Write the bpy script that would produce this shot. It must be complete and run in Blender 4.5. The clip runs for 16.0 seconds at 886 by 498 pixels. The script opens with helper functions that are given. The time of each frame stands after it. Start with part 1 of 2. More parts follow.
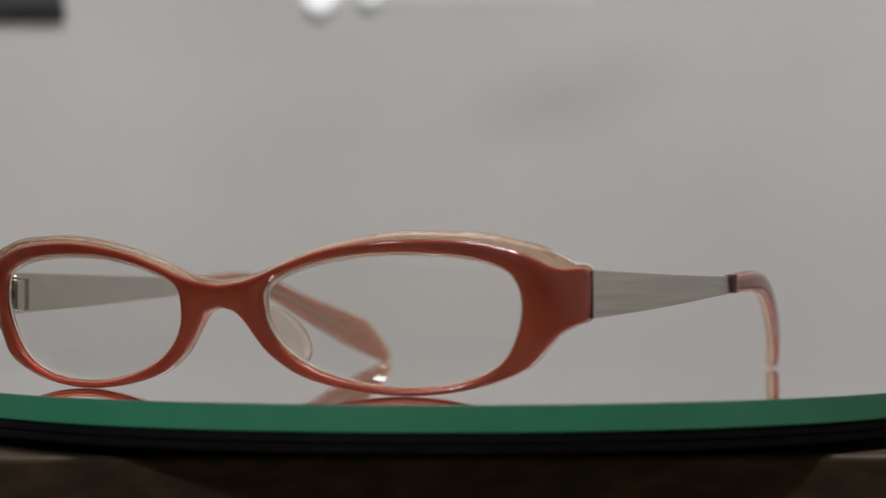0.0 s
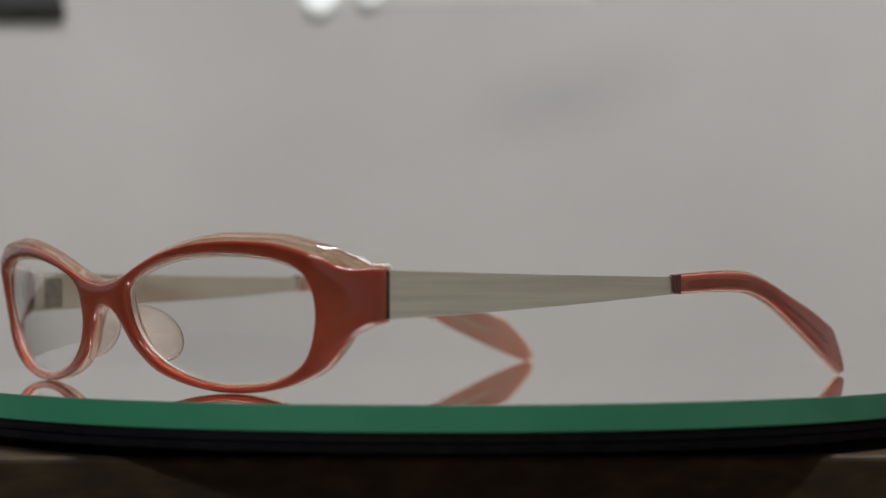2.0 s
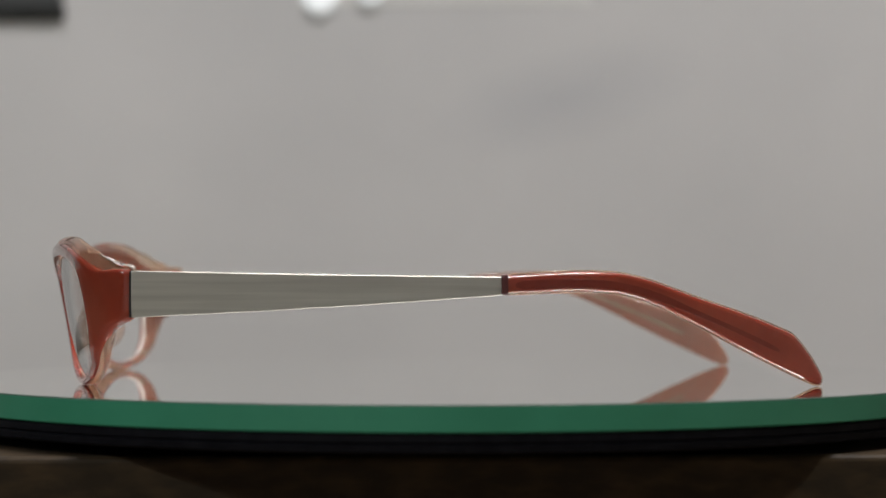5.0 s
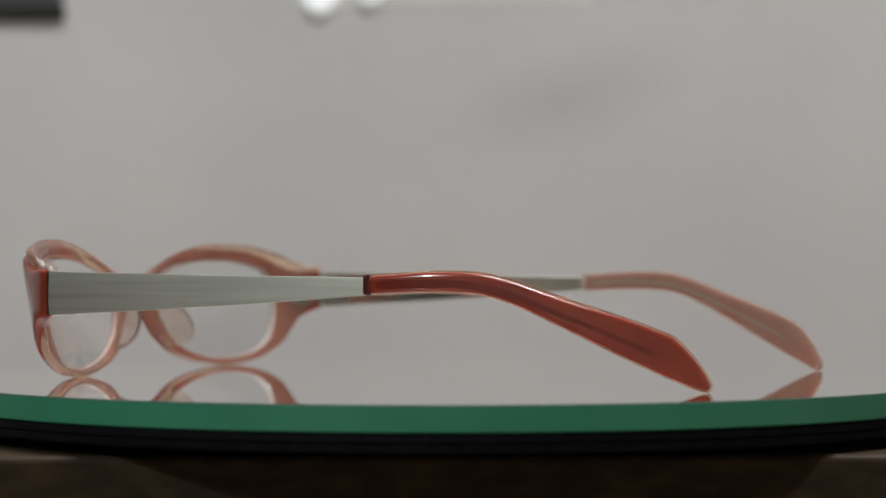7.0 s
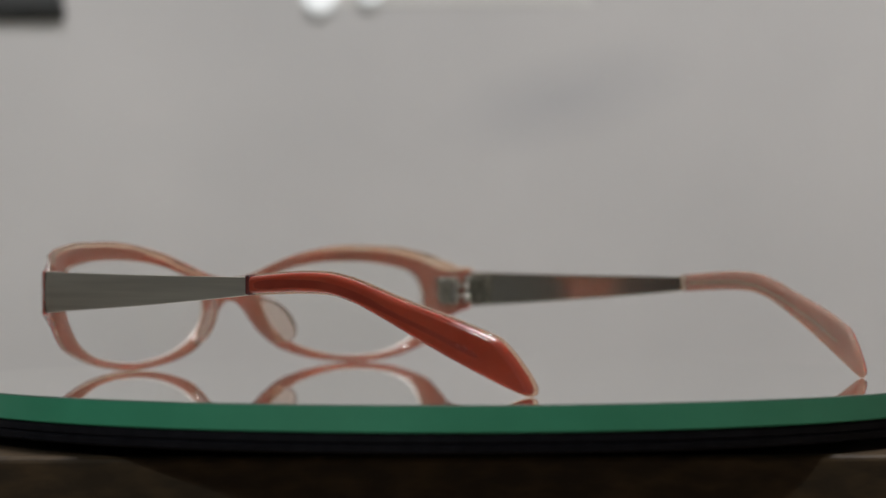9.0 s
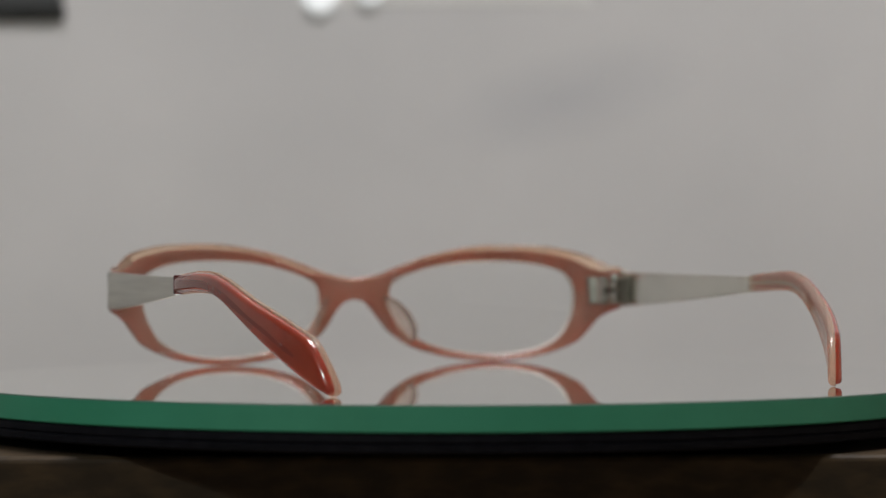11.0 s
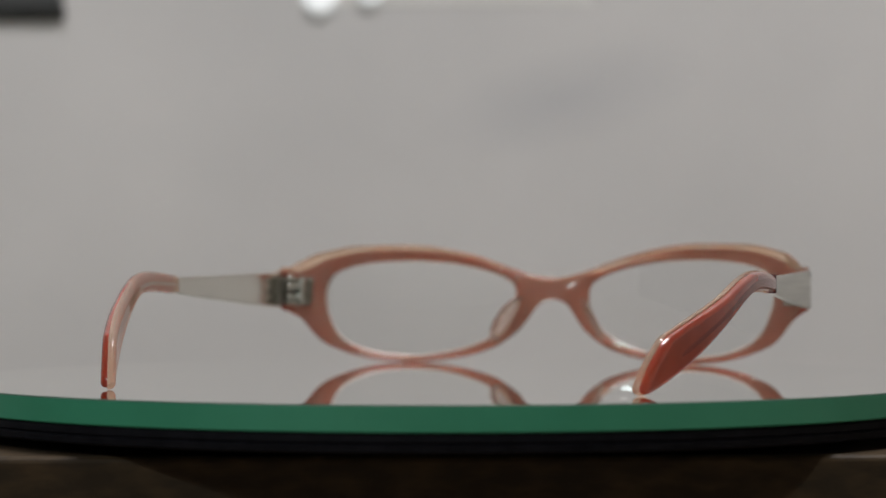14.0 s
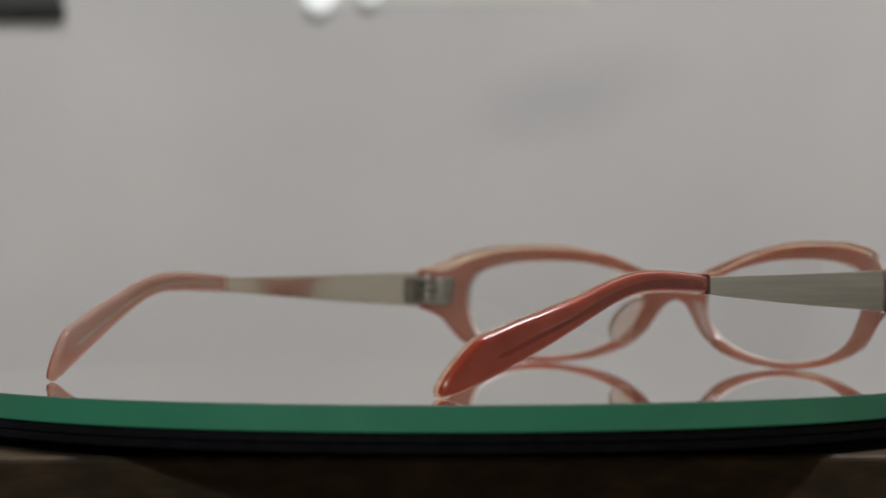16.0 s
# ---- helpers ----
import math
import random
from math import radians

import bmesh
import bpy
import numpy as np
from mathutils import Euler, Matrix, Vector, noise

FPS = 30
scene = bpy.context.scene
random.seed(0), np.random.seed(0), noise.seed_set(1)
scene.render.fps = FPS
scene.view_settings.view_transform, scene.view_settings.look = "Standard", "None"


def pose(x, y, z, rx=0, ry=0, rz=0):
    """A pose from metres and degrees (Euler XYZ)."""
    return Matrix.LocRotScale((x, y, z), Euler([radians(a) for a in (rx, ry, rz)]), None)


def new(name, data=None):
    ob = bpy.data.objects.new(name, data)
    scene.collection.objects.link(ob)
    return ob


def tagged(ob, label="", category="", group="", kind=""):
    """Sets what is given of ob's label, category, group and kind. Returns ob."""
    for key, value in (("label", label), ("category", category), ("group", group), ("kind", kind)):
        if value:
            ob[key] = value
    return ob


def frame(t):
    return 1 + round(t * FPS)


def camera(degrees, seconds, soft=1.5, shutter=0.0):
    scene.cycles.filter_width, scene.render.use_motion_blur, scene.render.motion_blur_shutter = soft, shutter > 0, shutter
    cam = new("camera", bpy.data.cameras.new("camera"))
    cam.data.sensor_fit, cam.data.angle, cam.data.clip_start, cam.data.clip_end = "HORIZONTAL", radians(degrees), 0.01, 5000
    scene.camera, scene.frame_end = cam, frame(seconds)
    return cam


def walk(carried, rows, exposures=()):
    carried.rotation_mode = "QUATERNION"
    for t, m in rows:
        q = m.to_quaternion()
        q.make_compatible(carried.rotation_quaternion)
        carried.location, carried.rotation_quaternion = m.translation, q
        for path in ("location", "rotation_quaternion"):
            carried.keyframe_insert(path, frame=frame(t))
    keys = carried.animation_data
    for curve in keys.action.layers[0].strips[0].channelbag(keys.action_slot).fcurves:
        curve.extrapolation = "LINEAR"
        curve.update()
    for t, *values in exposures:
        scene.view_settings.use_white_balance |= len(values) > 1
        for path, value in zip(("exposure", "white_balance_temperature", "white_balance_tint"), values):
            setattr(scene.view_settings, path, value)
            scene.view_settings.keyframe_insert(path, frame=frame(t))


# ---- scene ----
cam = camera(22.6, 16.0, soft=1.3)
EYE = pose(0.0, -0.4825, 0.0218, 90.70, 0.08, 0.0)
walk(cam, [(0.0, EYE), (16.0, EYE)], exposures=[(0.0, 0.0), (16.0, 0.0)])
cam.data.dof.use_dof = True
cam.data.dof.focus_distance = 0.435
cam.data.dof.aperture_fstop = 16.0

TURN_START, TURN_RATE = -27.9, -11.99        # degrees, degrees per second
AXIS_X = 0.0014                              # turntable axis
GLASSES = (-0.0044, -0.066)                  # bridge centre line on the turntable
MM = 0.001

# ---- world and lights ----
world = bpy.data.worlds.new("world")
scene.world = world
world.use_nodes = True
world.node_tree.nodes["Background"].inputs["Color"].default_value = (0.5, 0.52, 0.55, 1)
world.node_tree.nodes["Background"].inputs["Strength"].default_value = 0.05


def lamp(name, kind, m, power, colour, size, size_y=None):
    data = bpy.data.lights.new(name, kind)
    data.energy, data.color = power, colour
    if kind == "AREA":
        data.shape = "RECTANGLE" if size_y else "DISK"
        data.size = size
        if size_y:
            data.size_y = size_y
    ob = new(name, data)
    ob.matrix_world = m
    return ob


# First two placed from the lens glints; the third is added for crisp highlights.
DOWNLIGHTS = ((-1.71, -2.14, 34.0, 0.12, (0.84, 0.98, 1.0)), (-1.82, -2.38, 13.0, 0.07, (1.0, 0.96, 0.86)), (0.42, 0.02, 5.3, 0.10, (0.97, 0.985, 1.0)))
for lx, ly, watts, wide, tint in DOWNLIGHTS:
    lamp("downlight_lamp", "AREA", pose(lx, ly, 1.73), watts, tint, wide)
# Unseen overhead fill, added to bring up the wall and the top edges.
lamp("added_ceiling_fill", "AREA", pose(0.15, -0.12, 1.74), 22.4, (1.0, 0.972, 0.995), 0.60, 0.30)


# ---- materials ----
def node_mat(name):
    m = bpy.data.materials.new(name)
    m.use_nodes = True
    nt = m.node_tree
    return m, nt, nt.nodes["Principled BSDF"]


def noise_colour(nt, a, b, scale, detail=4.0, coords="Object", stretch=(1, 1, 1), lo=0.35, hi=0.65):
    """A colour between a and b by noise; returns the colour socket and the noise factor."""
    co = nt.nodes.new("ShaderNodeTexCoord")
    mp = nt.nodes.new("ShaderNodeMapping")
    mp.inputs["Scale"].default_value = stretch
    nz = nt.nodes.new("ShaderNodeTexNoise")
    nz.inputs["Scale"].default_value, nz.inputs["Detail"].default_value = scale, detail
    rp = nt.nodes.new("ShaderNodeValToRGB")
    rp.color_ramp.elements[0].position, rp.color_ramp.elements[1].position = lo, hi
    rp.color_ramp.elements[0].color, rp.color_ramp.elements[1].color = (*a, 1), (*b, 1)
    nt.links.new(co.outputs[coords], mp.inputs["Vector"])
    nt.links.new(mp.outputs["Vector"], nz.inputs["Vector"])
    nt.links.new(nz.outputs["Fac"], rp.inputs["Fac"])
    return rp.outputs["Color"], nz.outputs["Fac"]


def bump(nt, bsdf, height, strength, distance):
    bp = nt.nodes.new("ShaderNodeBump")
    bp.inputs["Strength"].default_value, bp.inputs["Distance"].default_value = strength, distance
    nt.links.new(height, bp.inputs["Height"])
    nt.links.new(bp.outputs["Normal"], bsdf.inputs["Normal"])


def surface(name, a, b, scale, rough, metal=0.0, coat=0.0, stretch=(1, 1, 1), bump_by=0.0, bump_d=0.0005, ior=1.5, lo=0.35, hi=0.65, spec=0.5):
    m, nt, p = node_mat(name)
    col, fac = noise_colour(nt, a, b, scale, stretch=stretch, lo=lo, hi=hi)
    nt.links.new(col, p.inputs["Base Color"])
    p.inputs["Roughness"].default_value, p.inputs["Metallic"].default_value = rough, metal
    p.inputs["Coat Weight"].default_value, p.inputs["Coat Roughness"].default_value = coat, 0.03
    p.inputs["IOR"].default_value = ior
    p.inputs["Specular IOR Level"].default_value = spec
    if bump_by:
        bump(nt, p, fac, bump_by, bump_d)
    return m


def soft_patch(m, centre, size, darker):
    """A faint soft ellipse, darker grey, of a given place and size on a painted wall."""
    nt = m.node_tree
    p = nt.nodes["Principled BSDF"]
    src = p.inputs["Base Color"].links[0].from_socket
    co, mp, gr, mx = (nt.nodes.new(k) for k in ("ShaderNodeTexCoord", "ShaderNodeMapping", "ShaderNodeTexGradient", "ShaderNodeMix"))
    mp.vector_type = "TEXTURE"
    mp.inputs["Location"].default_value, mp.inputs["Scale"].default_value = centre, size
    mp.inputs["Rotation"].default_value = (0, radians(-14), 0)
    gr.gradient_type = "SPHERICAL"
    mx.data_type, mx.blend_type = "RGBA", "MULTIPLY"
    nt.links.new(co.outputs["Object"], mp.inputs["Vector"])
    nt.links.new(mp.outputs["Vector"], gr.inputs["Vector"])
    nt.links.new(gr.outputs["Fac"], mx.inputs[0])
    nt.links.new(src, mx.inputs[6])
    mx.inputs[7].default_value = (*darker, 1)
    nt.links.new(mx.outputs[2], p.inputs["Base Color"])


def clear(name, colour, rough, ior):
    m, nt, p = node_mat(name)
    p.inputs["Base Color"].default_value = (*colour, 1)
    p.inputs["Roughness"].default_value, p.inputs["IOR"].default_value = rough, ior
    p.inputs["Transmission Weight"].default_value = 1.0
    return m


def acetate(name, a, b, glass, milk, rough=0.03, ior=1.49, cloud=160.0, wavy=0.0):
    """Cast acetate: part clear refracting body, part straight-through, part milky pigment, polished."""
    m, nt, p = node_mat(name)
    col, fac = noise_colour(nt, a, b, cloud)
    nt.links.new(col, p.inputs["Base Color"])
    p.inputs["Roughness"].default_value, p.inputs["IOR"].default_value = rough, ior
    p.inputs["Transmission Weight"].default_value = 1.0
    body, through_it, mix1, mix2 = (nt.nodes.new(k) for k in ("ShaderNodeBsdfPrincipled", "ShaderNodeBsdfTransparent", "ShaderNodeMixShader", "ShaderNodeMixShader"))
    nt.links.new(col, body.inputs["Base Color"])
    body.inputs["Roughness"].default_value, body.inputs["Coat Weight"].default_value, body.inputs["Coat Roughness"].default_value = 0.12, 1.0, 0.02
    nt.links.new(col, through_it.inputs["Color"])
    mix1.inputs["Fac"].default_value, mix2.inputs["Fac"].default_value = glass, milk
    nt.links.new(through_it.outputs[0], mix1.inputs[1])
    nt.links.new(p.outputs[0], mix1.inputs[2])
    nt.links.new(mix1.outputs[0], mix2.inputs[1])
    nt.links.new(body.outputs[0], mix2.inputs[2])
    if wavy:
        swell = nt.nodes.new("ShaderNodeTexNoise")
        swell.inputs["Scale"].default_value, swell.inputs["Detail"].default_value = 260.0, 1.0
        co = nt.nodes.new("ShaderNodeTexCoord")
        nt.links.new(co.outputs["Object"], swell.inputs["Vector"])
        bump(nt, p, swell.outputs["Fac"], wavy, 0.0012)
    nt.links.new(mix2.outputs[0], nt.nodes["Material Output"].inputs["Surface"])
    return m


def glowing_through(m, weight, scale):
    """Lets light wander under the surface, as in dyed acetate."""
    p = m.node_tree.nodes["Principled BSDF"]
    p.inputs["Subsurface Weight"].default_value, p.inputs["Subsurface Scale"].default_value = weight, scale
    p.inputs["Subsurface Radius"].default_value = (1.0, 0.30, 0.18)


CORAL = surface("coral_acetate", (0.235, 0.033, 0.017), (0.29, 0.048, 0.024), 90.0, 0.15, coat=0.7, ior=1.5)
DEEP_CORAL = surface("deep_coral_core", (0.155, 0.020, 0.011), (0.19, 0.028, 0.015), 120.0, 0.25, coat=0.4)
MAROON = surface("dark_maroon_collar", (0.065, 0.013, 0.013), (0.085, 0.017, 0.016), 120.0, 0.25, coat=0.4)
glowing_through(CORAL, 0.45, 0.0025)
PEACH = acetate("peach_acetate", (1.0, 0.72, 0.53), (1.0, 0.82, 0.66), 0.84, 0.11, wavy=0.15)
PEACH_TIP = acetate("milky_peach_acetate", (0.97, 0.71, 0.54), (0.98, 0.79, 0.64), 0.62, 0.20)
PAD = acetate("clear_pad_acetate", (0.96, 0.84, 0.77), (0.98, 0.90, 0.84), 0.72, 0.03)
# Pale colour standing in for the bright refracted line round the lens opening.
RIM_LIGHT = acetate("pale_rim_light", (0.95, 0.86, 0.79), (0.97, 0.91, 0.86), 0.50, 0.35, rough=0.3)
STEEL = surface("brushed_steel", (0.53, 0.52, 0.465), (0.63, 0.62, 0.555), 900.0, 0.34, metal=1.0, stretch=(1, 0.03, 1), bump_by=0.12, bump_d=0.00005)
POLISHED = surface("polished_steel", (0.76, 0.735, 0.67), (0.82, 0.795, 0.73), 200.0, 0.13, metal=1.0)
STEEL.node_tree.nodes["Principled BSDF"].inputs["Roughness"].default_value = 0.39
STEEL.node_tree.nodes["Principled BSDF"].inputs["Anisotropic"].default_value = 0.62
across = STEEL.node_tree.nodes.new("ShaderNodeCombineXYZ")
across.inputs["Z"].default_value = 1.0
STEEL.node_tree.links.new(across.outputs[0], STEEL.node_tree.nodes["Principled BSDF"].inputs["Tangent"])
NICKEL = surface("dark_nickel", (0.20, 0.19, 0.16), (0.30, 0.29, 0.25), 700.0, 0.38, metal=1.0)
BRIGHT = surface("bright_nickel", (0.62, 0.60, 0.55), (0.72, 0.70, 0.66), 500.0, 0.25, metal=1.0)
MIRROR = surface("mirror_glass", (0.90, 0.92, 0.91), (0.93, 0.94, 0.93), 30.0, 0.012, metal=1.0)
GREEN = surface("green_glass_edge", (0.046, 0.300, 0.176), (0.054, 0.330, 0.198), 60.0, 0.45)
CHAMFER = surface("ground_glass_chamfer", (0.030, 0.085, 0.058), (0.040, 0.105, 0.070), 60.0, 0.4)
RUBBER = surface("black_plastic", (0.006, 0.006, 0.009), (0.010, 0.010, 0.014), 300.0, 0.6, spec=0.10)
TABLE = surface("dark_burl_table", (0.036, 0.026, 0.017), (0.088, 0.057, 0.030), 300.0, 0.5, spec=0.12, bump_by=0.25, bump_d=0.0004, lo=0.42, hi=0.85, stretch=(0.35, 1, 1))
WALL = surface("grey_white_wall", (0.66, 0.65, 0.645), (0.74, 0.725, 0.715), 5.0, 0.65, bump_by=0.05, bump_d=0.002)
PATCH_WALL = surface("grey_wall_darker_patch", (0.66, 0.65, 0.645), (0.74, 0.725, 0.715), 5.0, 0.65, bump_by=0.05, bump_d=0.002)
soft_patch(PATCH_WALL, (0.060, 0.62, 0.110), (0.075, 0.2, 0.026), (0.86, 0.872, 0.895))
CREAM = surface("cream_wall", (0.70, 0.665, 0.57), (0.75, 0.715, 0.62), 5.0, 0.65, bump_by=0.05, bump_d=0.002)
DARKWALL = surface("dark_wall_for_reflections", (0.020, 0.017, 0.014), (0.035, 0.029, 0.024), 6.0, 0.6, stretch=(1, 6, 1))
CEIL = surface("ceiling_paint", (0.76, 0.75, 0.73), (0.80, 0.79, 0.78), 3.0, 0.8)
FLOOR = surface("floor_boards", (0.16, 0.10, 0.06), (0.24, 0.16, 0.10), 8.0, 0.45, stretch=(1, 8, 1))
WHITE = surface("white_enamel", (0.84, 0.83, 0.80), (0.88, 0.87, 0.85), 20.0, 0.4)
SLATE = surface("dark_grey_panel", (0.06, 0.062, 0.064), (0.085, 0.087, 0.09), 20.0, 0.5)
BLACK = surface("black_lacquer", (0.010, 0.011, 0.010), (0.018, 0.019, 0.018), 30.0, 0.4)


def glow_material(name, colour, strength):
    m, nt, p = node_mat(name)
    p.inputs["Emission Color"].default_value, p.inputs["Emission Strength"].default_value = (*colour, 1), strength
    return m


LENS = clear("clear_lens", (0.985, 0.992, 0.99), 0.0, 1.5)
BULB = glow_material("lit_bulb", (0.93, 0.98, 1.0), 0.62)


# ---- mesh helpers ----
def part(name, bm, material, parent=None, label=""):
    """Links a bmesh as one mesh object, under a thing or a part."""
    bmesh.ops.recalc_face_normals(bm, faces=bm.faces)
    if bm.calc_volume(signed=True) < 0:
        bmesh.ops.reverse_faces(bm, faces=bm.faces)
    me = bpy.data.meshes.new(name)
    bm.to_mesh(me)
    bm.free()
    me.materials.append(material)
    ob = new(name, me)
    ob.parent = parent
    return tagged(ob, label)


def box(x0, x1, y0, y1, z0, z1, bevel=0.0, segments=2):
    bm = bmesh.new()
    bmesh.ops.create_cube(bm, size=1.0)
    for v in bm.verts:
        v.co = Vector(((x0 + x1) / 2 + v.co.x * (x1 - x0), (y0 + y1) / 2 + v.co.y * (y1 - y0), (z0 + z1) / 2 + v.co.z * (z1 - z0)))
    if bevel:
        bmesh.ops.bevel(bm, geom=bm.edges[:], offset=bevel, segments=segments, affect="EDGES", profile=0.5)
    return bm


def lathe(profile, n=160, closed=True):
    """Turns (radius, z) points round the z axis."""
    bm = bmesh.new()
    rings = []
    fine = [profile[0]]
    for (r, z), (q, w) in zip(profile, profile[1:]):
        fine += [(r + (q - r) * k, z + (w - z) * k) for k in (0.04, 0.96)] + [(q, w)]
    for r, z in fine:
        if r == 0:
            rings.append([bm.verts.new((0, 0, z))])
        else:
            rings.append([bm.verts.new((r * math.cos(2 * math.pi * i / n), r * math.sin(2 * math.pi * i / n), z)) for i in range(n)])
    for a, b in zip(rings, rings[1:]):
        for i in range(n):
            j = (i + 1) % n
            loop = [a[i % len(a)], a[j % len(a)], b[j % len(b)], b[i % len(b)]]
            seen = list(dict.fromkeys(loop))
            f = bm.faces.new(seen)
            f.smooth = True
    return bm


def flat(bm):
    for f in bm.faces:
        f.smooth = False
    return bm


def rod(a, b, r, n=20, r2=None, cap=0.15):
    """A round rod from a to b with small chamfers."""
    a, b = Vector(a), Vector(b)
    r2 = r if r2 is None else r2
    h = (b - a).length
    c = cap * r
    bm = lathe([(0, 0), (r - c, 0), (r, c), (r2, h - c), (r2 - c, h), (0, h)], n)
    turn = (b - a).to_track_quat("Z", "Y").to_matrix().to_4x4()
    bm.transform(Matrix.Translation(a) @ turn)
    return bm


def spline(points, per, closed):
    """Catmull-Rom curve through drawn control points, (u, v) in millimetres."""
    out, n = [], len(points)
    for i in range(n if closed else n - 1):
        if closed:
            p = [Vector(points[(i + k) % n]) for k in (-1, 0, 1, 2)]
        else:
            p = [Vector(points[min(max(i + k, 0), n - 1)]) for k in (-1, 0, 1, 2)]
        for s in range(per):
            t = s / per
            out.append(0.5 * (2 * p[1] + (p[2] - p[0]) * t + (2 * p[0] - 5 * p[1] + 4 * p[2] - p[3]) * t * t + (3 * p[1] - p[0] - 3 * p[2] + p[3]) * t ** 3))
    if not closed:
        out.append(Vector(points[-1]))
    return out


def resample(loop, step):
    pts = loop + [loop[0]]
    run = [0.0]
    for a, b in zip(pts, pts[1:]):
        run.append(run[-1] + (b - a).length)
    n = max(8, int(run[-1] / step))
    at = np.linspace(0, run[-1], n, endpoint=False)
    us, vs = np.interp(at, run, [p.x for p in pts]), np.interp(at, run, [p.y for p in pts])
    return [Vector((u, v)) for u, v in zip(us, vs)]


def inset(loop, d, inward):
    """Moves a loop by d towards its solid side."""
    n = len(loop)
    area = sum(loop[i].x * loop[(i + 1) % n].y - loop[(i + 1) % n].x * loop[i].y for i in range(n))
    s = (1 if area > 0 else -1) * (1 if inward else -1)
    out = []
    for i in range(n):
        t = (loop[(i + 1) % n] - loop[i - 1]).normalized()
        out.append(loop[i] + Vector((-t.y, t.x)) * (s * d))
    return out


def plate(outer, holes, shape, d0, d1, r0, r1, step=0.6):
    """A plate with rounded edges: drawn outline and holes in (u, v), shape(u, v, d) gives the place at depth d (0 to 1 between
    d0(u, v) and d1(u, v)); r0 and r1 are the edge radii on both sides, in millimetres."""
    loops = [(resample(outer, step), True)] + [(resample(h, step), False) for h in holes]
    bm = bmesh.new()

    def put(p, side, extra):
        a, b = d0(p.x, p.y), d1(p.x, p.y)
        return bm.verts.new(shape(p.x, p.y, (a + extra) if side == 0 else (b - extra)))

    steps = 4
    caps = {0: [], 1: []}
    for loop, is_outer in loops:
        rings = []
        for side, r in ((0, r0), (1, r1)):
            prof = [(r * (1 - math.sin(k * math.pi / 2 / steps)), r * (1 - math.cos(k * math.pi / 2 / steps))) for k in range(steps + 1)]
            prof.insert(0, (r + 0.1, 0.0))
            made = []
            for ins, dep in prof:
                flat = inset(loop, ins, is_outer)
                made.append((flat, [put(p, side, dep) for p in flat]))
            caps[side].append(made[0])
            rings.append([m[1] for m in made])
        order = rings[0] + rings[1][::-1]
        n = len(loop)
        for a, b in zip(order, order[1:]):
            for i in range(n):
                j = (i + 1) % n
                bm.faces.new((a[i], a[j], b[j], b[i])).smooth = True
    from mathutils.geometry import delaunay_2d_cdt
    for side in (0, 1):
        flat, verts, edges = [], [], []
        for pts, vs in caps[side]:
            k = len(flat)
            flat += pts
            verts += vs
            edges += [(k + i, k + (i + 1) % len(pts)) for i in range(len(pts))]
        us, vs_ = [p.x for p in flat], [p.y for p in flat]
        grid = []
        ring = [p for p, _ in caps[side]]
        g = 1.3
        for iu in range(int((max(us) - min(us)) / g)):
            for iv in range(int((max(vs_) - min(vs_)) / g)):
                q = Vector((min(us) + (iu + 0.5) * g, min(vs_) + (iv + 0.5) * g))
                if inside(q, ring[0]) and not any(inside(q, h) for h in ring[1:]) and min((q - p).length for p in flat) > 0.7:
                    grid.append(q)
        flat2 = flat + grid
        verts += [put(q, side, 0.0) for q in grid]
        res = delaunay_2d_cdt(flat2, edges, [], 0, 1e-6)
        back = {}
        for new_i, olds in enumerate(res[3]):
            if olds:
                back[new_i] = olds[0]
        for tri in res[2]:
            c = sum((res[0][i] for i in tri), Vector((0, 0))) / 3
            if not inside(c, ring[0]) or any(inside(c, h) for h in ring[1:]):
                continue
            try:
                bm.faces.new([verts[back[i]] for i in tri]).smooth = True
            except (ValueError, KeyError):
                pass
    return bm


def inside(q, loop):
    hit, n = False, len(loop)
    for i in range(n):
        a, b = loop[i], loop[i - 1]
        if (a.y > q.y) != (b.y > q.y) and q.x < (b.x - a.x) * (q.y - a.y) / (b.y - a.y) + a.x:
            hit = not hit
    return hit


def empty(name, label="", category="", group="", kind=""):
    return tagged(new(name), label, category, group, kind)


# ---- the room ----
TABLE_Z, FLOOR_Z, CEIL_Z = -0.0105, -0.76, 1.75
X0, X1, Y0, Y1 = -3.6, 2.2, -4.6, 0.62


def structure(name, bm, material, label):
    return tagged(part(name, bm, material), label, kind="structure")


structure("floor", box(X0 - 0.1, X1 + 0.1, Y0 - 0.1, Y1 + 0.1, FLOOR_Z - 0.05, FLOOR_Z), FLOOR, "brown boarded floor")
structure("ceiling", box(X0 - 0.1, X1 + 0.1, Y0 - 0.1, Y1 + 0.1, CEIL_Z, CEIL_Z + 0.05), CEIL, "white painted ceiling")
structure("wall_north", box(X0 - 0.1, X1 + 0.1, Y1, Y1 + 0.1, FLOOR_Z, CEIL_Z), PATCH_WALL, "plain pale grey wall behind the turntable")
# Unseen; made dark so the steel arms dim when they face west.
structure("wall_west", box(X0 - 0.1, X0, Y0, Y1, FLOOR_Z, CEIL_Z), DARKWALL, "unseen side wall, kept dark for the steel to reflect")
# Unseen; its cream colour is chosen to tint what the steel reflects.
structure("wall_east", box(X1, X1 + 0.1, Y0, Y1, FLOOR_Z, CEIL_Z), CREAM, "unseen wall, cream to warm the reflections in the steel")


structure("wall_south", box(X0 - 0.1, X1 + 0.1, Y0 - 0.1, Y0, FLOOR_Z, CEIL_Z), WALL, "plain pale grey wall")


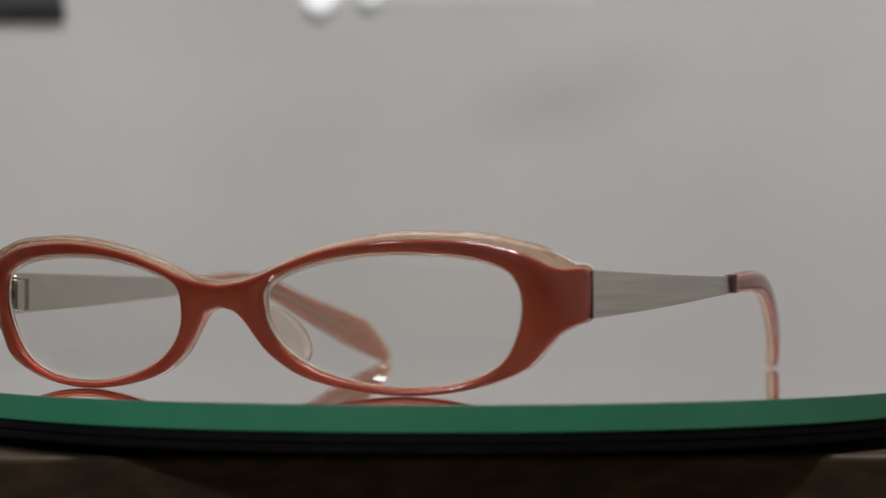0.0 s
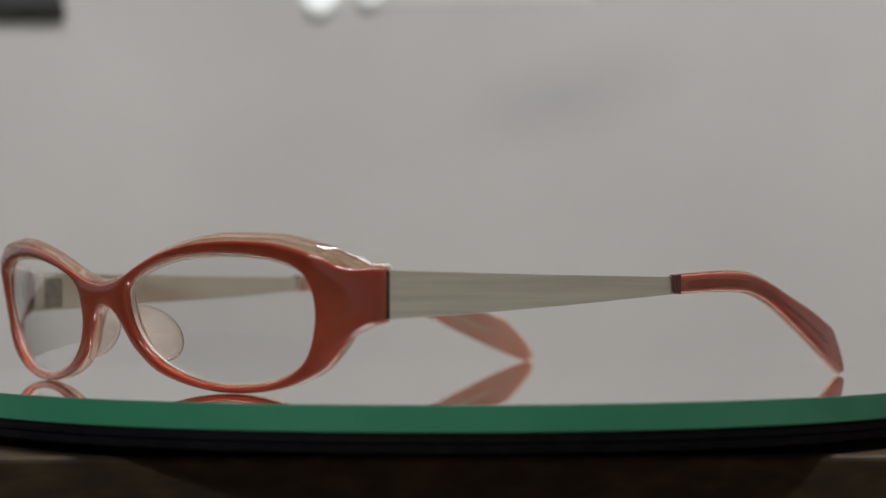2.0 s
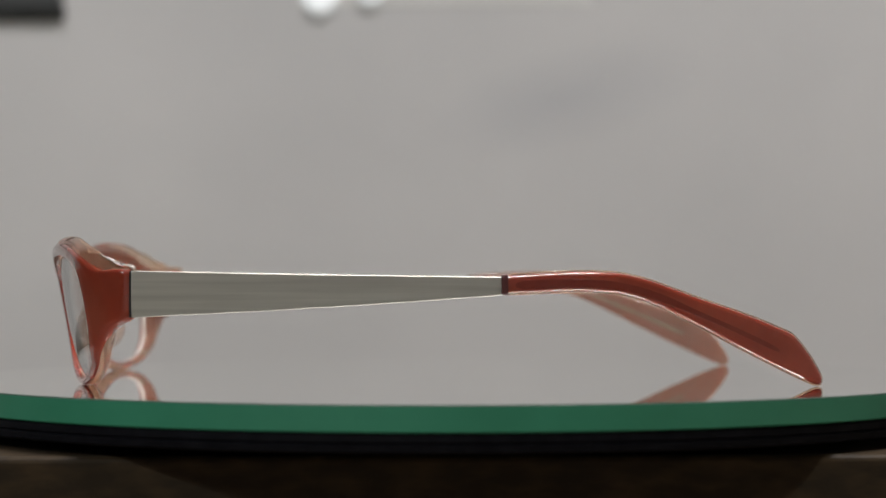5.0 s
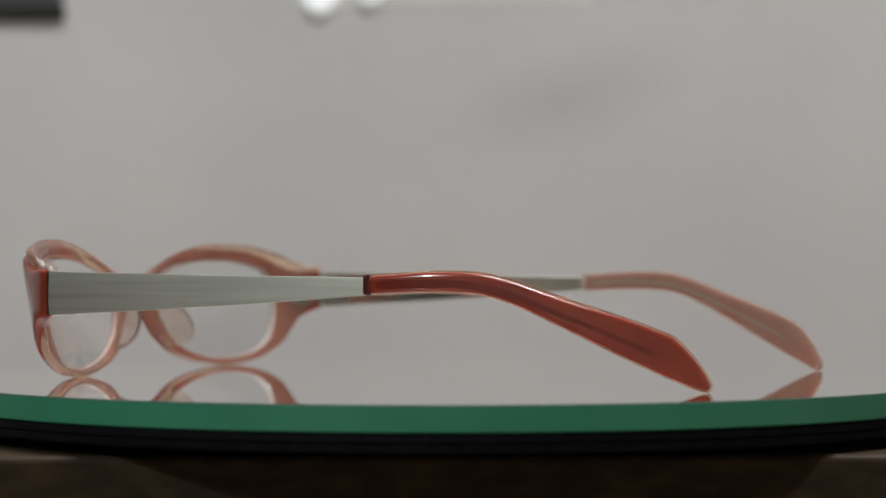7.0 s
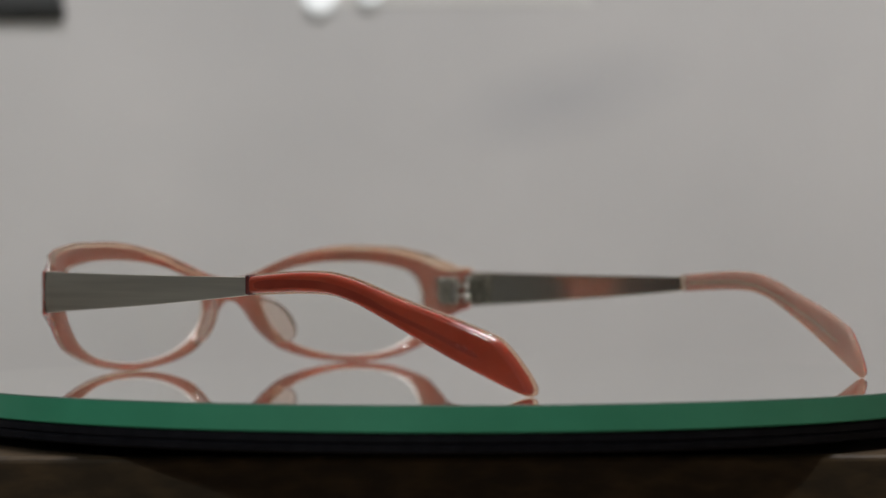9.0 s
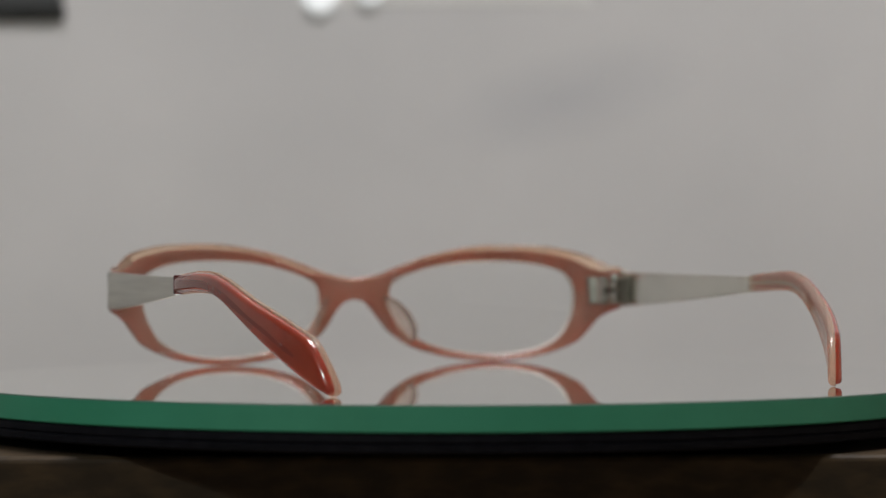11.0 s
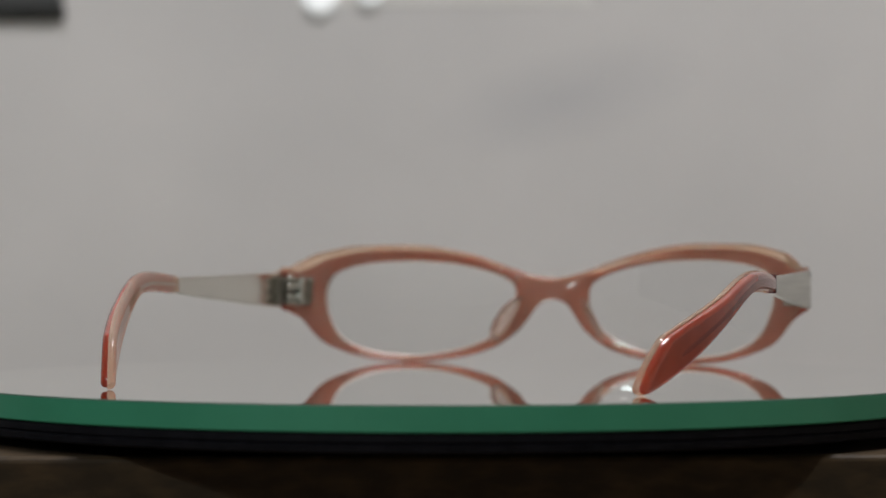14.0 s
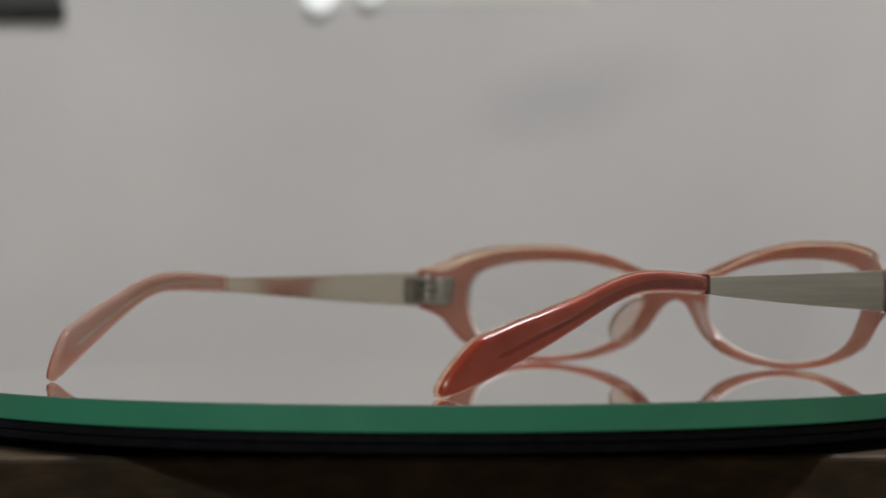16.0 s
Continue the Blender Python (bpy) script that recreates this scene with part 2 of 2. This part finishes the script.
# ---- table ----
def table():
    t = empty("table", "dark mottled brown table under the turntable", "table")
    t.matrix_world = pose(0.0, -0.083, TABLE_Z, 0, 0, 0.8)
    part("tabletop", box(-0.7, 0.7, 0.0, 0.31, -0.035, 0.0, 0.0012, 3), TABLE, t)
    for x in (-0.64, 0.64):
        for y in (0.05, 0.26):
            part("leg", box(x - 0.03, x + 0.03, y - 0.03, y + 0.03, FLOOR_Z - TABLE_Z, -0.035, 0.004), TABLE, t)
    return t


table()


# ---- turntable ----
RADIUS = 0.1074


def turntable():
    t = empty("turntable", "round mirror-topped turntable with a green glass edge", "turntable")
    r = RADIUS
    part("mirror_top", flat(lathe([(0, 0), (r - 0.0003, 0)])), MIRROR, t, "clear reflecting mirror surface")
    part("chamfer", lathe([(r - 0.0003, -0.00002), (r - 0.0001, -0.00012), (r, -0.0003)]), CHAMFER, t, "dark ground rim of the glass")
    part("glass_edge", lathe([(r, -0.0003), (r, -0.0046), (r - 0.0002, -0.0048), (0.02, -0.0048)]), GREEN, t, "polished green glass edge")
    part("platform", lathe([(0.02, -0.0049), (r - 0.0008, -0.0049), (r - 0.0004, -0.0053), (r - 0.0004, -0.0064), (r - 0.0009, -0.0067), (r - 0.0004, -0.0070), (r - 0.0006, -0.0081), (r - 0.0012, -0.0084), (0.02, -0.0084)]), RUBBER, t, "black ribbed plastic platform")
    b = empty("stand", "black plastic base standing on the table", "stand")
    b.location = (AXIS_X, 0, 0)
    part("foot", lathe([(0, -0.0085), (0.075, -0.0085), (0.076, -0.0088), (0.076, -0.0103), (0.0755, TABLE_Z), (0, TABLE_Z)], 96), RUBBER, b)
    return t


# ---- eyeglasses ----
OUTLINE = ((0, 20.2), (4.5, 20.8), (8.5, 21.9), (14, 24.0), (20, 26.0), (25.5, 27.2), (31, 28.0), (38, 28.4), (45.5, 28.2), (51, 27.6), (56.5, 26.2),
           (59.5, 24.9), (61.2, 23.6), (63, 23.0), (66, 22.9), (66.3, 18.4), (66, 14.0), (64.2, 12.8), (62, 11.2), (60.2, 9.0), (58.6, 7.0),
           (56.6, 5.1), (53, 3.3), (48, 1.6), (42, 0.5), (35, 0.05), (28, 0.5), (21, 1.7), (14.5, 3.8), (9.3, 7.4), (6.9, 10.3), (4.8, 13.3), (2.8, 15.2), (0, 16.0))
OPENING = ((9.0, 16.9), (9.6, 19.6), (12.5, 21.8), (19, 24.0), (27, 25.5), (36, 26.0), (45, 25.6), (52, 24.2), (55.8, 21.8), (57.1, 17), (55.7, 10.8),
           (52.2, 5.6), (45, 2.3), (35, 1.3), (26, 2.2), (18, 4.6), (12.4, 8.3), (9.6, 12.6))
TIP = ((73.4, 21.7), (74.2, 22.1), (80, 22.5), (88, 22.9), (95, 22.7), (99.5, 21.9), (104, 20.6), (112, 17.7), (121, 14.7), (128.5, 11.8), (131.6, 10.2), (135.0, 6.2), (137.0, 3.0), (137.6, 1.2), (136.9, 0.1),
       (134.8, 0.5), (130, 2.6), (121, 7.0), (112, 11.6), (104, 15.5), (99.5, 17.2), (95, 18.2), (88, 18.5), (80, 18.3), (74.2, 18.1), (73.4, 18.5))


def bow(x, z):
    """Front surface of the frame: curved across, wrapping at the ends, tilted back at the foot, a little askew."""
    u = abs(x)
    w = max(u - 58.0, 0.0)
    return -18.4 + 0.00298 * min(u, 58.0) ** 2 + 0.6 * w + 0.055 * w * w + 0.19 * (20 - z) * (1 - ease(u, 60, 66)) + 0.0165 * max(min(x, 58.0), -58.0)


def front_point(x, z, d):
    return Vector((x, bow(x, z) + d, z)) * MM


def ease(x, a, b):
    t = min(max((x - a) / (b - a), 0.0), 1.0)
    return t * t * (3 - 2 * t)


def rounded(loops, reach, fall):
    """How far a polished face falls away towards the outlines that bound it."""
    at = np.array([(p.x, p.y) for loop in loops for p in resample(loop, 0.4)])

    def drop(x, z):
        near = math.sqrt(float(((at - (x, z)) ** 2).sum(axis=1).min()))
        return fall * (1 - min(near / reach, 1.0)) ** 2

    return drop


def swept_back(x, z, d):
    """The brow of the clear layer rises towards its back."""
    return front_point(x, z + 0.50 * max(d - 1.4, 0.0) * ease(z, 18.0, 21.0), d)


def red_depth(x, z):
    return 1.5 + 1.7 * ease(abs(x), 59.5, 63.5)


def back_depth(x, z):
    return 4.3 - 0.7 * ease(abs(x), 59.0, 64.0)


def mirrored(points):
    return [Vector((-p.x, p.y)) for p in points]


def lift(points):
    """The clear layer stands proud of the red one along the brow and the outer foot."""
    out = []
    for p in points:
        u = abs(p.x)
        k = (0.28 + 0.40 * ease(u, 20, 38) + 0.5 * ease(u, 44, 55)) * (1 - ease(u, 61.5, 64)) * ease(p.y, 18.5, 20.0)
        w = 1.3 * ease(u, 54, 60) * (1 - ease(u, 62.5, 65)) * ease(p.y, 21, 24)
        out.append(Vector((p.x + math.copysign(w, p.x), p.y + k)))
    return out


def temple_x(y, inward, power):
    """Outer face of the temple: straight, then curving in behind the ear."""
    return 66.6 - inward * (max(y - 74.0, 0.0) / 62.0) ** power


def build_front(g):
    half = spline(OUTLINE, 6, False)
    outer = half + mirrored(half[::-1])[1:-1]
    hole = spline(OPENING, 6, True)
    holes = [hole, mirrored(hole)]
    zero = lambda x, z: 0.0
    front = part("front", plate(outer, holes, front_point, rounded([outer, *holes], 2.2, 0.55), red_depth, 0.5, 0.12), CORAL, g, "glossy coral red front layer")
    back_outer = lift(outer)
    small = inset(resample(hole, 0.6), -0.35, False)
    back_holes = [small, mirrored(small)]
    soft_back = rounded([back_outer, *back_holes], 2.4, 0.95)
    part("back_layer", plate(back_outer, back_holes, swept_back, lambda x, z: red_depth(x, z) - 0.1, lambda x, z: back_depth(x, z) - soft_back(x, z), 0.12, 0.6), PEACH, front, "translucent peach back layer")
    for s in (1, -1):
        shape = [Vector((s * p.x, p.y)) for p in inset(small, -0.03, False)]
        ln = part("lens", plate(shape, [], lambda x, z, d: front_point(x, z, 0.9 + d + 0.0008 * (abs(x) - 33) ** 2 + 0.0052 * (z - 13.5) ** 2), zero, lambda x, z: 1.4, 0.1, 0.1, 0.6), LENS, g, "clear thin demo lens")
        ln.visible_shadow = False
        # Thin pale ring imitates light shining through the rim at the opening.
        rim = [Vector((s * p.x, p.y)) for p in inset(small, 0.15, True)]
        edge = [Vector((s * p.x, p.y)) for p in inset(small, -0.02, True)]
        part("rim_light_ring", plate(edge, [rim], lambda x, z, d: front_point(x, z, 0.86 + d + 0.0008 * (abs(x) - 33) ** 2 + 0.0052 * (z - 13.5) ** 2), zero, lambda x, z: 1.5, 0.02, 0.02, 0.6), RIM_LIGHT, ln, "pale ring for the light refracted at the lens rim")
        pad(g, front, s)


def pad(g, front, s):
    """Moulded nose pad standing back from the inner rim."""
    turn = [math.pi * (0.5 - k / 28) for k in range(29)]
    loop = [Vector((-13.6 + 6.6 * max(math.cos(a), 0.0) ** 0.9, 11.0 + 5.7 * math.sin(a))) for a in turn]
    loop += [Vector((-14.8, 6.0)), Vector((-14.8, 11.0)), Vector((-14.8, 16.0))]

    def shape(y, z, d):
        return Vector((s * (7.2 + (16.0 - z) * 0.52 + (y + 13) * 0.28 + d), y + 0.1 * (20 - z), z)) * MM

    part("nose_pad", plate(loop, [], shape, lambda a, b: 0.0, lambda a, b: 1.7, 0.75, 0.75, 0.5), PAD, g, "clear moulded nose pad")


def blade(y0, y1, less):
    """Outline of the flat arm: deep at the hinge, narrowing to the tip, with slightly bowed edges."""
    n, out = 40, []
    for k in range(n + 1):
        u = k / n
        out.append(Vector((y0 + (y1 - y0) * u, 22.9 - less - 1.3 * u - 0.12 * math.sin(math.pi * u))))
    out.append(Vector((y1 + 0.06, 19.9)))
    for k in range(n + 1):
        u = 1 - k / n
        out.append(Vector((y0 + (y1 - y0) * u, 14.0 + less + 4.2 * u - 0.30 * math.sin(math.pi * u))))
    out.append(Vector((y0 - 0.06, 18.4)))
    return out


def build_temple(g, s):
    """One temple: steel arm, layered tip with its core, and the hinge."""
    start = 3.4 if s > 0 else 2.4
    arm_loop = blade(start, 74.5, 0.0)
    side = lambda y, z, d: Vector((s * (temple_x(y, *((12.6, 2.0) if s > 0 else (14.7, 2.4))) - d), y - (0.0 if s > 0 else 1.5 * ease(y, 60, 137)), z)) * MM
    zero = lambda a, b: 0.0
    arm = part("temple_arm", plate(arm_loop, [], side, lambda a, b: 0.22 * ((b - 18.4) / 4.4) ** 2, lambda a, b: 1.0, 0.18, 0.18, 1.0), STEEL, g, "brushed steel temple arm")
    # Added black plate: the end face's dark reflection, put in as colour.
    end = [Vector((start - 0.35, 22.75)), Vector((start - 0.02, 22.8)), Vector((start - 0.02, 18.4)), Vector((start - 0.02, 14.1)), Vector((start - 0.35, 14.15)), Vector((start - 0.35, 18.4))]
    part("dark_end_plate", plate(end, [], side, lambda a, b: 0.08, lambda a, b: 0.95, 0.03, 0.03, 0.3), BLACK, arm, "black plate for the dark reflection on the arm end")
    tip_loop = spline(TIP, 5, True)
    tip = part("temple_tip", plate(inset(resample(tip_loop, 0.6), 0.3, True), [], lambda y, z, d: side(y, z, d - 0.9), zero, lambda a, b: 1.5, 0.95, 0.1), CORAL, g, "coral acetate temple tip")
    part("inner_layer", plate(tip_loop, [], lambda y, z, d: side(y, z, d + 0.5), zero, lambda a, b: 1.8, 0.1, 1.3), PEACH_TIP, tip, "translucent peach inner layer")
    line = ((77.2, 20.1), (88, 20.4), (96, 19.8), (104, 17.6), (112, 14.3), (120, 10.9), (126.5, 7.9))
    core = [Vector((y, z + 0.75 - 0.25 * (y > 110))) for y, z in line] + [Vector((128.2, 7.1))] + [Vector((y, z - 0.75 + 0.25 * (y > 110))) for y, z in line[::-1]]
    core = spline(core, 4, True)
    part("core_wire", plate(core, [], lambda y, z, d: side(y, z, d - 0.93), zero, lambda a, b: 0.3, 0.02, 0.02), DEEP_CORAL, tip, "dark core showing through the tip")
    thin = [Vector((y, z + 0.32)) for y, z in line] + [Vector((127.4, 7.5))] + [Vector((y, z - 0.32)) for y, z in line[::-1]]
    part("core_wire", plate(spline(thin, 4, True), [], lambda y, z, d: side(y, z, d + 1.6), zero, lambda a, b: 0.28, 0.02, 0.05, 0.4), NICKEL, tip, "metal core showing in the tip")
    part("collar", plate([Vector((73.3, 21.95)), Vector((74.0, 22.1)), Vector((74.7, 22.15)), Vector((74.7, 20.1)), Vector((74.7, 18.15)), Vector((74.0, 18.15)), Vector((73.3, 18.35)), Vector((73.3, 20.1))], [], lambda y, z, d: side(y, z, d - 0.94), zero, lambda a, b: 1.9, 0.3, 0.1, 0.3), MAROON, tip, "dark maroon collar of the tip")
    # hinge on the back of the front, barrels and the leaf on the temple
    inner = blade(start + 0.5, 73.2, 0.28)
    part("inner_face", plate(inner, [], side, lambda a, b: 0.98, lambda a, b: 1.06, 0.02, 0.03, 1.0), POLISHED, arm, "polished inner face of the arm")
    hinge = part("hinge", plate([Vector((59.4, 21.4)), Vector((63.4, 21.4)), Vector((63.4, 14.6)), Vector((59.4, 14.6))], [],
                 lambda x, z, d: Vector((s * x, bow(s * x, z) + d, z)) * MM, lambda a, b: back_depth(a, b) - 0.1, lambda a, b: back_depth(a, b) + 0.8, 0.1, 0.3, 0.5), NICKEL, g, "dark nickel hinge")
    part("hinge_leaf", box(*sorted((s * 64.5 * MM, s * 65.55 * MM)), 3.6 * MM, 9.2 * MM, 14.9 * MM, 21.6 * MM, 0.0003), NICKEL, hinge)
    for k in range(5):
        z0 = 14.8 + k * 1.34
        on = k % 2 == 1
        part("barrel", rod((s * 63.6 * MM, 3.4 * MM, z0 * MM), (s * 63.6 * MM, 3.4 * MM, (z0 + 1.2) * MM), 1.05 * MM), BRIGHT if on else NICKEL, hinge)
        part("knuckle", box(*sorted((s * (60.6 if on else 63.9) * MM, s * (63.4 if on else 64.9) * MM)), (0.9 if on else 3.0) * MM, (2.9 if on else 5.6) * MM, z0 * MM, (z0 + 1.15) * MM, 0.0002), BRIGHT if on else NICKEL, hinge)
    part("bracket", box(*sorted((s * 60.3 * MM, s * 61.3 * MM)), 0.2 * MM, 2.4 * MM, 15.0 * MM, 21.2 * MM, 0.0002), BRIGHT, hinge, "bright hinge bracket")
    part("screw", rod((s * 63.6 * MM, 3.4 * MM, 21.4 * MM), (s * 63.6 * MM, 3.4 * MM, 22.1 * MM), 0.8 * MM), BRIGHT, hinge, "bright screw head")


def eyeglasses():
    g = empty("eyeglasses", "coral and peach eyeglasses with steel temples on the mirror", "eyeglasses")
    build_front(g)
    for s in (1, -1):
        build_temple(g, s)
    off = Vector((GLASSES[0], GLASSES[1], 0.0))
    for ob in g.children:
        ob.data.transform(Matrix.Translation(off))
        for sub in ob.children:
            sub.data.transform(Matrix.Translation(off))
    return g


# ---- on the wall ----
def light_bar():
    t = empty("light_bar", "white wall light bar with two lit bulbs", "wall lamp")
    part("batten", box(-0.072, 0.074, Y1 - 0.0003, Y1, 0.1570, 0.175, 0.0002, 2), WHITE, t)
    for x, z, r in ((-0.061, 0.1612, 0.0085), (-0.036, 0.1635, 0.0066)):
        b = lathe([(0, 0.002), (r * 0.5, 0.0018), (r * 0.85, 0.001), (r, 0.0), (r, -0.002)], 32)
        b.transform(Matrix.Translation((x, Y1 - 0.002, z)) @ pose(0, 0, 0, 90, 0, 0))
        part("bulb", b, BULB, t, "round lit bulb")
    return t


def dark_frame():
    t = empty("picture_frame", "black framed panel hanging on the wall", "picture frame")
    part("rail", box(-0.60, -0.188, Y1 - 0.0025, Y1, 0.1490, 0.1570, 0.001), BLACK, t)
    part("panel", box(-0.60, -0.189, Y1 - 0.002, Y1, 0.1570, 0.19, 0.0005), SLATE, t, "dark grey panel")
    return t


light_bar()
dark_frame()
for x, y, *_ in DOWNLIGHTS:
    d = empty("downlight", "round white recessed ceiling downlight", "ceiling light", "ceiling downlights")
    d.location = (x, y, CEIL_Z)
    part("ring", lathe([(0.05, -0.001), (0.05, -0.012), (0.065, -0.012), (0.07, -0.004), (0.07, -0.001)], 48), WHITE, d)

# Frame added round the overhead fill lamp, out of view.
fill_frame = empty("fill_lamp_frame", "white frame added round an unseen ceiling fill lamp", "ceiling light")
fill_frame.location = (0.15, -0.12, CEIL_Z)
for fx0, fx1, fy0, fy1 in ((-0.33, 0.33, -0.18, -0.155), (-0.33, 0.33, 0.155, 0.18), (-0.33, -0.305, -0.155, 0.155), (0.305, 0.33, -0.155, 0.155)):
    part("frame", box(fx0, fx1, fy0, fy1, -0.02, -0.0005, 0.003), WHITE, fill_frame)

disc = turntable()
specs = eyeglasses()


# ---- what moves ----
def motions():
    rows = []
    for k in range(33):
        t = k * 0.5
        rows.append((t, pose(AXIS_X, 0, 0, 0, 0, TURN_START + TURN_RATE * t)))
    walk(disc, rows)
    walk(specs, rows)


motions()
